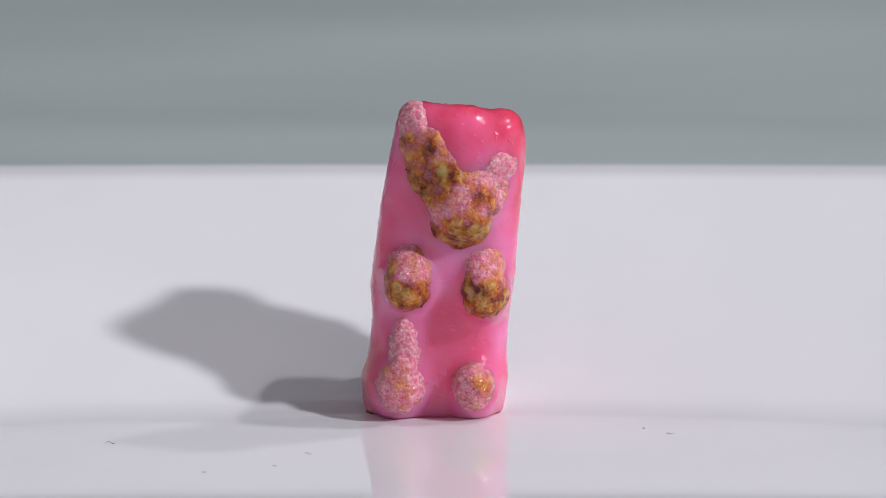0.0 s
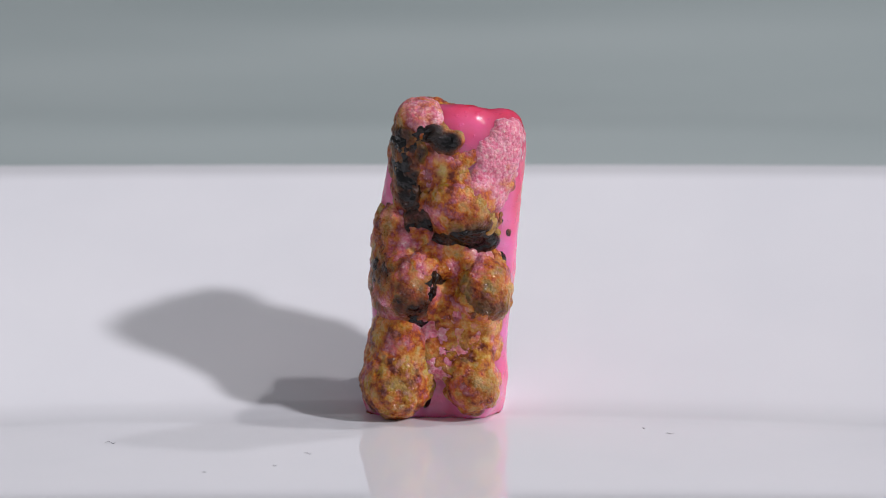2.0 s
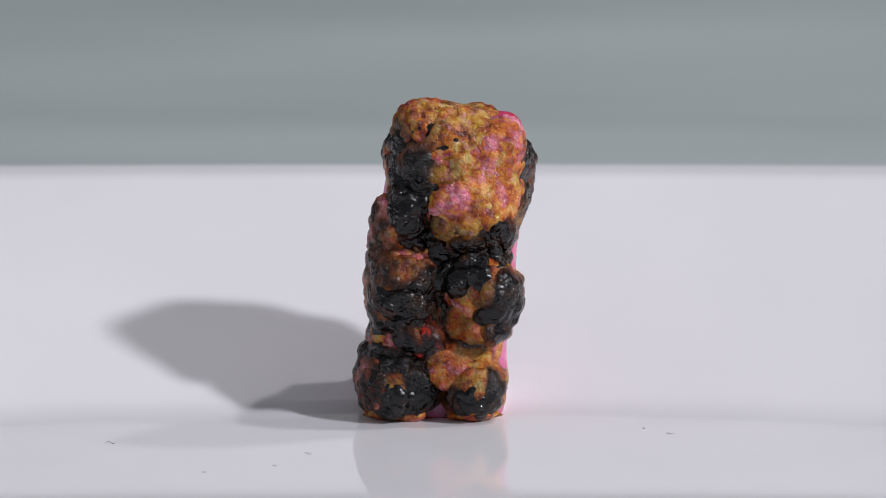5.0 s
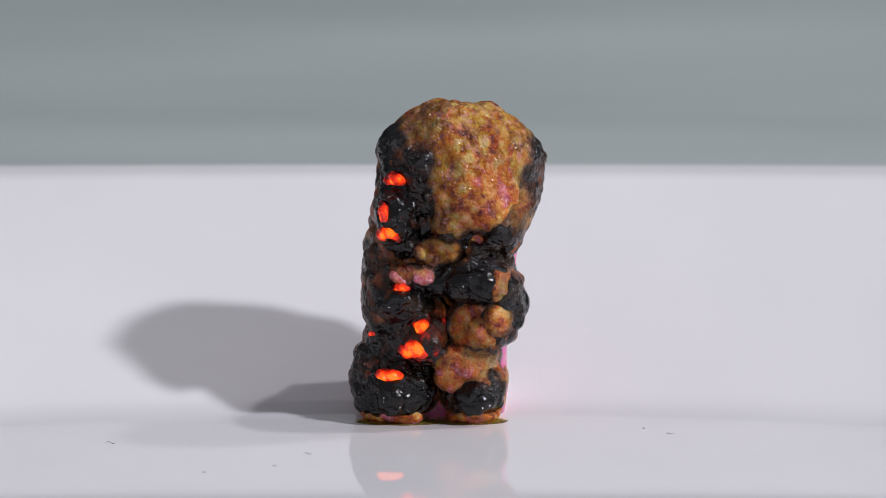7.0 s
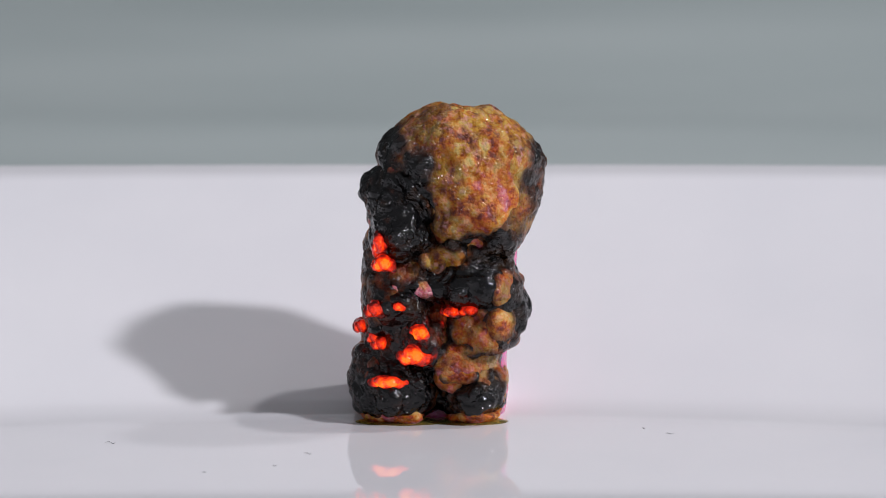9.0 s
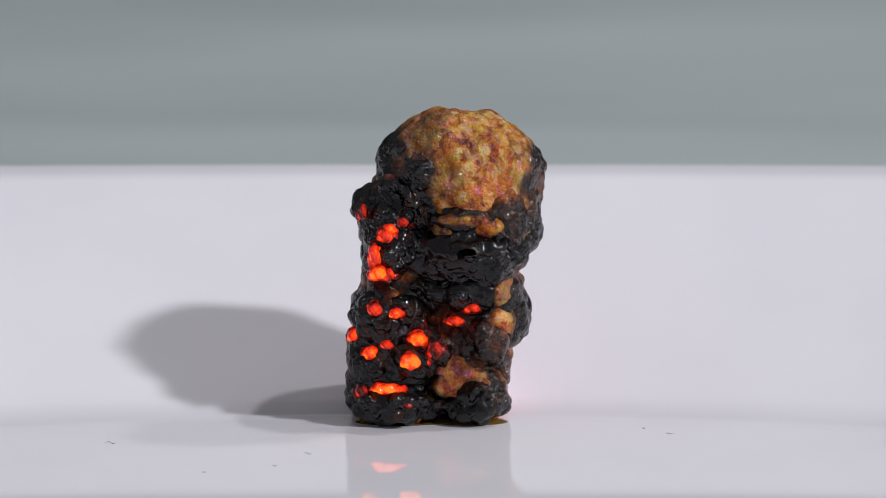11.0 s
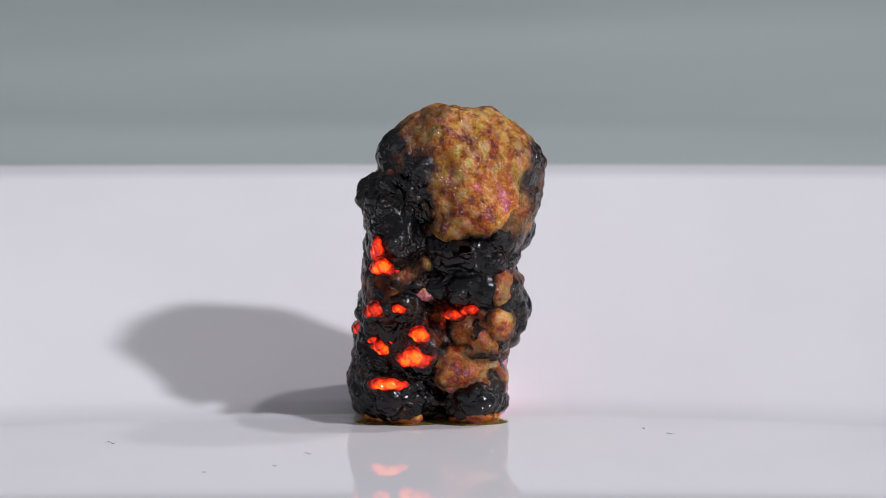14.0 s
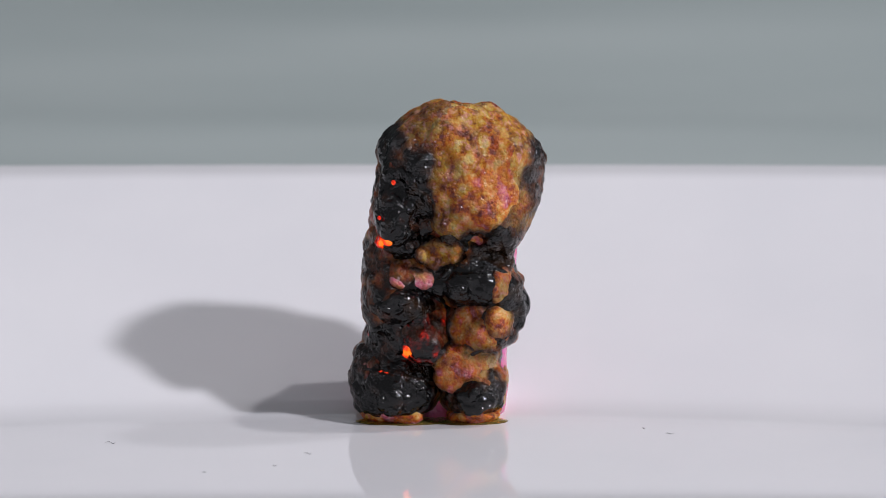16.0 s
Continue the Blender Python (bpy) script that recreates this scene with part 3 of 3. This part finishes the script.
lump("crust", [(893, 280, -2.2, 42, 66, 2.4, .75, 0), (875, 330, -3.0, 50, 50, 2.1, .8, 0), (885, 248, -1.6, 38, 20, 2.0, .55, 0)], [(1.8, 0), (3.5, .95), (4.5, 1), (6.3, 1, -10, 24)], into=(-1, 2, -.3), rough=.14, grain=.5)
lump("char", [(842, 456, -4.0, 54, 42, 1.7, .5, 1), (792, 446, -4.0, 42, 30, 1.5, .5, .9), (878, 420, -3.8, 26, 34, 1.6, .5, .95)], [(1.7, 0), (2.6, .8), (3.5, .97), (4.5, 1, 0, 8)], into=(0, 2.4, .2))
lump("char", [(740, 525, -4.2, 50, 62, 1.7, .6, 1), (688, 505, -3.7, 44, 56, 1.8, .8, .55), (762, 545, -4.0, 32, 36, 1.5, .5, 1), (708, 532, -4, 22, 26, 1.5, 1, .2), (720, 480, -4, 30, 24, 1.5, .9, .5)], [(1.0, 0), (2.5, .75), (3.8, 1)], into=(.2, 2.4, 0))
lump("crust", [(672, 440, -1.4, 32, 90, 2.0, .6, .5), (664, 510, -1.2, 28, 70, 2.0, .7, .55)], [(2, 0), (4.0, 1)], into=(1.6, 1.5, 0))
lump("char", [(740, 680, -4.0, 32, 46, 1.6, .5, 1), (700, 722, -4.0, 46, 20, 1.5, .6, .95), (690, 640, -3.3, 46, 30, 1.7, .6, .9), (667, 690, -3.2, 30, 44, 1.8, .6, .7), (698, 690, -4.1, 38, 32, 1.5, .95, .1)], [(1.8, 0), (3.2, .9), (4.2, 1)], into=(.5, 2.4, 0))
lump("crust", [(656, 680, -1.6, 32, 58, 2.4, .6, .5)], [(1.5, 0), (4, 1)], into=(1.5, 1, 0))
lump("char", [(884, 530, -3.6, 36, 52, 1.9, .7, .9), (864, 560, -3.8, 38, 30, 1.7, .7, .85), (860, 515, -3.8, 20, 24, 1.7, .9, .3)], [(1.8, 0), (3.5, 1), (4.5, 1, 8, 4)], into=(-.7, 2.3, 0))
lump("char", [(840, 723, -3.9, 42, 18, 1.4, .6, .9), (873, 690, -3.5, 18, 34, 1.6, .6, .8), (805, 705, -3.7, 20, 24, 1.4, .6, .8), (840, 685, -4.0, 28, 26, 1.5, .9, .3)], [(2.0, 0), (3.8, 1)], into=(-.2, 2.3, 0))

# the head swells over
SWELL = [(4.0, 0), (6.3, 1), (8, 1, 0, 4), (11.8, 1, 0, 20)]
KEEP = [(3.9, 0), (6.2, 1)]
lump("crust", [(880, 270, -2, 70, 84, 3.4, 1, .15), (950, 310, -1.5, 26, 80, 3, 1, .7), (905, 380, -2.4, 46, 50, 3, 1, .5), (858, 205, -1, 80, 50, 3, 1, .1)], SWELL, (-1.2, 1.4, -.4), 1, rim=(0, 350, 1.6))
lump("crust", [(745, 214, -2, 72, 62, 3.4, 1, .32), (692, 262, -1.4, 38, 60, 3, 1, .85), (720, 280, -2, 30, 40, 3, 1, .7)], SWELL, (1.2, 1.4, -.4), 1)
lump("crust", [(830, 255, -3.6, 84, 76, 2.4, .8, .06), (860, 340, -4, 64, 66, 2.4, .78, .08), (800, 320, -4, 50, 50, 2.2, 1.0, .25), (742, 285, -4, 34, 46, 2.2, 1.0, .75), (745, 360, -4, 34, 46, 2.2, 1.0, .95), (790, 390, -4, 40, 44, 2.2, .95, .3), (770, 440, -4, 40, 30, 2, .9, .15)], SWELL, (0, 2, 0), 1, rim=(790, 370, 1.5))
lump("char", [(672, 470, -1.6, 40, 70, 2.8, .6, .6), (668, 540, -1.6, 36, 60, 2.8, .6, .65)], KEEP, (1, 1.6, 0), 1)
lump("char", [(705, 320, -3, 40, 36, 2.4, .5, .95), (700, 375, -3, 38, 48, 2.4, .5, 1), (720, 425, -3.4, 44, 34, 2.2, .5, 1), (748, 370, -3.8, 26, 54, 1.8, .5, .8)], [(4, 0), (6.3, 1), (11.8, 1, -12, 36)], (1, 2, 0), 1)
lump("char", [(745, 440, -4, 30, 36, 2, .6, .85), (810, 492, -4, 74, 32, 2.2, .5, 1), (868, 462, -3.8, 40, 44, 2.2, .5, 1), (886, 420, -3.4, 26, 34, 2, .5, .9), (845, 520, -4, 52, 20, 2, .5, 1)], [(4, 0), (6.3, 1), (11.8, 1, 0, 20)], (-.2, 2.4, .2), 1)
lump("crust", [(908, 432, -2.4, 20, 26, 2, .75, .1)], [(4.5, 0), (6.3, 1), (8.2, .3)], (-1, 1.6, 0), 1, rim=(9999, 0, 1.05))

lump("char", [(715, 540, -3.8, 62, 44, 2.2, .5, 1), (688, 610, -3, 50, 54, 2.4, .5, .85)], [(3.8, 0), (6.0, 1), (11.8, 1, -6, 12)], (1, 2, 0), 1)
lump("crust", [(840, 575, -3.4, 50, 48, 2.2, .74, .3), (872, 575, -3.4, 30, 40, 2.2, .95, .1), (888, 505, -2.8, 28, 42, 2.2, .75, .25)], [(4, 0), (6.3, 1), (9, 1, 6, 10)], (-1, 2, 0), 1, rim=(9999, 0, 1.05))
lump("char", [(912, 548, -2, 28, 44, 2.6, .5, .95), (890, 590, -2.6, 26, 26, 2.2, .6, .8)], [(3.5, 0), (6.3, 1), (9, 1, 6, 10)], (-1.2, 1.6, 0), 1)
lump("crust", [(825, 640, -3, 64, 34, 2, .72, .34), (860, 662, -3, 30, 30, 2, .85, .2), (797, 668, -3.2, 32, 28, 1.8, .66, .2)], [(4, 0), (6.3, 1)], (-.2, 2, 0), 1, rim=(9999, 0, 1.05))
lump("char", [(748, 592, -4.2, 42, 58, 2, .5, .85, .26)], [(4.2, 0), (6.1, 1), (11.8, 1, -8, 14)], (0, 2.6, 0), 1)
lump("char", [(700, 695, -3.6, 72, 50, 2.4, .5, 1), (648, 680, -1.6, 36, 64, 3, .5, .8)], [(3.8, 0), (6.0, 1), (11.8, 1, -8, 4)], (1, 2, 0), 1)
lump("char", [(845, 703, -3.6, 48, 38, 2.2, .5, .95)], [(4, 0), (6.2, 1)], (-.2, 2, 0), 1)
lump("crust", [(772, 440, -4, 44, 30, 1.8, .9, .1)], [(4.5, 0), (6.3, 1), (9, 1, 12, 20), (11.5, .3, 20, 40)], form=1, lift=.3, rim=(9999, 0, 1.05))
lump("crust", [(728, 480, -4, 46, 24, 1.8, .5, .1)], [(4.5, 0), (6.3, 1), (8.5, 1, 0, 26), (11, .4, 0, 50)], form=1, lift=.3, rim=(9999, 0, 1.05))
lump("crust", [(880, 560, -4, 30, 34, 1.8, .9, .1)], [(5, 0), (6.5, 1), (9, 1, 6, 8)], form=1, lift=.25, rim=(9999, 0, 1.05))
lump("syrup", [(690, 742, -2.2, 54, 12, 2, .62, 0)], [(4, 0), (6.5, 1), (9, 1)], form=1, lift=.1, rough=.05)
lump("syrup", [(842, 742, -2.2, 42, 12, 2, .62, 0)], [(4, 0), (6.5, 1), (9, 1)], form=1, lift=.1, rough=.05)

# late char
LATE = [(7.8, 0), (9.2, .3), (10.8, 1), (11.8, 1, 0, 4)]
lump("char", [(925, 400, -2, 46, 58, 3, .5, .95), (890, 445, -2.6, 54, 34, 2.6, .5, 1)], LATE, (-1.4, 1.6, .2), 2)
lump("char", [(690, 320, -2.4, 26, 44, 2.6, .5, 1), (690, 430, -3, 54, 64, 2.6, .5, 1), (650, 365, -1.6, 30, 40, 2.8, .5, .95)], [(7, 0), (9, .9, 14, -28), (10.5, 1), (11.8, 1, 0, 6)], (1.2, 1.8, 0), 2, rough=.26)
lump("char", [(790, 455, -4, 80, 50, 2.4, .5, 1), (850, 480, -4, 60, 44, 2.4, .5, 1), (750, 400, -3.8, 34, 40, 2, .5, .9), (870, 410, -4, 60, 28, 2, .6, .8)], LATE, (0, 2.4, 0), 2)
lump("char", [(815, 422, -4, 96, 22, 2, .8, 1), (905, 385, -3, 44, 34, 2.4, .8, .85)], LATE, form=2, lift=.5)
lump("crust", [(820, 384, -4.6, 52, 12, 1.6, .95, .05)], [(8.5, 0), (11, 1)], form=2, lift=.6, rim=(9999, 0, 1.05))
lump("char", [(735, 525, -4, 66, 40, 2.2, .5, .95), (670, 560, -2.8, 56, 54, 2.8, .5, 1)], LATE, (1, 2.2, 0), 2, rough=.26)
lump("char", [(650, 640, -2, 44, 60, 3, .5, .95), (715, 650, -3.8, 60, 44, 2.4, .5, 1)], LATE, (1, 2.2, 0), 2, rough=.26)
lump("char", [(845, 595, -3.6, 64, 62, 2.4, .9, .72), (875, 655, -2.4, 34, 54, 2.4, .9, .75)], LATE, (-.8, 2.2, 0), 2)
lump("char", [(918, 570, -2, 26, 46, 2.6, .5, 1)], LATE, (-1.4, 1.6, 0), 2)
lump("crust", [(903, 535, -2.6, 16, 26, 2, .6, .1)], LATE, (-1, 1.8, 0), 2, lift=.2, rim=(9999, 0, 1.05))
lump("char", [(690, 715, -3.6, 84, 34, 2.6, .5, 1)], LATE, (.2, 2.2, 0), 2, rough=.26)
lump("char", [(845, 716, -3.4, 54, 28, 2.4, .5, .98), (780, 725, -3.4, 40, 16, 2, .5, .9)], LATE, (.2, 2.2, 0), 2, rough=.26)
lump("crust", [(798, 688, -4, 36, 24, 1.8, .75, .2)], [(7.5, 0), (9, .85, 10, -30), (11.5, 1)], (0, 2.4, 0), 2, lift=.2, rim=(9999, 0, 1.05))

# embers
FIRST = [(5.4, 0), (6.3, 1), (11.8, 1, -8, 26)]
SECOND = [(6.4, 0), (7, 1), (9, 1, -9, 53), (11.8, 1, -20, 75)]
THIRD = [(8, 0), (9, .9), (11.3, 1)]
FOURTH = [(9.1, 0), (10.6, .85), (11.3, 1)]
ember(746, 572, 15, 13, FIRST)
ember(735, 612, 20, 16, FIRST)
ember(688, 660, 24, 10, FIRST)
ember(704, 316, 16, 10, [(6.4, 0), (7, 1), (8, .55, -6, 10), (9, 0, -10, 20)], hot=.85)
ember(680, 376, 10, 20, SECOND, hot=.8)
ember(688, 410, 14, 13, SECOND)
ember(710, 507, 11, 9, [(6.4, 0), (7, .9), (8.5, 1, -6, 30), (11.8, 1, -10, 44)], hot=.85)
ember(662, 586, 10, 10, [(6.5, 0), (7, .9), (11.8, 1, -4, 20)], hot=.75)
ember(800, 548, 14, 8, [(8, 0), (9, .8), (11.5, 1, 5, 18)], hot=.75)
ember(828, 545, 14, 9, [(8, 0), (9, .8), (11.5, 1, 10, -8)], hot=.7)
ember(635, 575, 10, 12, [(8, 0), (9, .9), (11.5, 1, -8, 16)], into=(1.5, 1, 0), hot=.75)
ember(672, 605, 13, 11, [(8, 0), (9, 1), (11.5, 1, -8, 16)], hot=.8)
ember(662, 545, 13, 12, THIRD, 2, hot=.75)
ember(668, 450, 13, 22, FOURTH, 2, hot=.85)
ember(684, 415, 16, 14, FOURTH, 2, hot=.75)
ember(690, 480, 12, 12, FOURTH, 2, hot=.7)
ember(642, 372, 9, 16, FOURTH, 2, into=(1.5, 1, 0), hot=.55)
ember(712, 392, 14, 11, FOURTH, 2, hot=.6)
ember(770, 615, 16, 24, FOURTH, 2, hot=.5)
ember(720, 715, 14, 12, [(9, 0), (11.5, 1)], 2, hot=.5)
ember(640, 690, 14, 14, [(9, 0), (11.5, 1)], 2, into=(1, 1.4, 0), hot=.5)
ember(626, 592, 11, 14, FOURTH, 2, hot=.85)
ember(656, 622, 14, 13, FOURTH, 2, hot=.9)
ember(684, 606, 10, 9, FOURTH, 2, hot=.75)
ember(700, 553, 13, 10, FOURTH, 2, hot=.95)
ember(690, 404, 12, 10, FOURTH, 2, hot=.9)


def puddle(x, y, rx, ry, rise):
    """A thin film of syrup that creeps out from under the candy."""
    def film(p):
        wob = 0.5 * (value_noise(p * 0.8 + 2) - 0.5)
        return ball(p, np.array((x, y, 0.0)), np.array((rx, ry, 0.16))) + wob * 0.2
    v, f = skin(film, (x - rx - 1, y - ry - 1, -0.25), (x + rx + 1, y + ry + 1, 0.3), 0.11)
    v[:, 2] = np.maximum(v[:, 2], 0.006)
    ob = placed("puddle", v, f, SYRUP, label="thin film of yellow syrup")
    MOVING.append((ob, rise, (-x * 0.25, 3.0, 0), False))


puddle(-2.6, -3.7, 3.3, 1.45, [(4.5, 0), (7, 0.8), (10, 1)])
puddle(1.8, -3.6, 3.0, 1.4, [(4.5, 0), (7, 0.75), (10, 1)])


def lint(x, y, turn, size):
    """A curled fibre lying on the plate."""
    cu = bpy.data.curves.new("lint_fibre", "CURVE")
    cu.dimensions, cu.bevel_depth, cu.bevel_resolution = "3D", 0.000014, 2
    sp = cu.splines.new("POLY")
    sp.points.add(15)
    for i, pt in enumerate(sp.points):
        a = i / 15
        pt.co = (size * (a - 0.5), size * 0.5 * math.sin(a * 7.0) * (1 - 0.5 * a), 0.000022 + size * 0.08 * a * a, 1)
    cu.materials.append(LINT)
    ob = new("lint_fibre", cu)
    ob.matrix_world = pose(x, y, 0, 0, 0, turn)
    return tagged(ob, "tiny grey lint fibre lying on the plate", "lint", "lint on the plate")


lint(0.01535, -0.0074, 10, 0.00055)
lint(-0.02175, -0.0100, 190, 0.00065)
lint(-0.0086, -0.0130, 170, 0.00045)
lint(-0.0148, -0.0180, 60, 0.00025)
lint(0.0137, -0.0058, 120, 0.00022)
lint(-0.0105, -0.0163, 20, 0.0003)


TURN = 11.8
# how strongly the embers stand out, moment by moment
FLARE = [(0, 0.8), (6.3, 0.85), (7.0, 0.9), (7.5, 0.9), (8.0, 0.65), (8.5, 0.6), (9.0, 1), (11.5, 0.75), (12, 1), (13, 1), (13.5, 0.7), (14, 1), (14.5, 0.75), (15, 0.95), (15.5, 0.6), (16, 0.05)]


def stage(t):
    return t if t < TURN else 2 * TURN - t


def motions():
    """The crust swells out of the candy, creeps on, and from the turning moment draws back the way it came."""
    for ob, rise, into, flicker in MOVING:
        home = ob.location.copy()
        s0 = [k[0] for k in rise]
        cols = [[(tuple(k) + (0, 0))[n] for k in rise] for n in (1, 2, 3)]
        rows = []
        for i in range(33):
            t = i * 0.5
            s = stage(t)
            f, du, dv = (float(np.interp(s, s0, c)) for c in cols)
            off = Vector(into) * (1 - f) ** 2.2 + Vector((du * K, 0, -dv * K))
            if flicker == 2:
                off.y -= 0.75 * min(1, max(0, (s - 7.5) / 3.5))
            if flicker:
                off.y += 0.8 * (1 - float(np.interp(t, [k[0] for k in FLARE], [k[1] for k in FLARE])))
            rows.append((t, Matrix.Translation(home + off * 0.001)))
        walk(ob, rows)


motions()
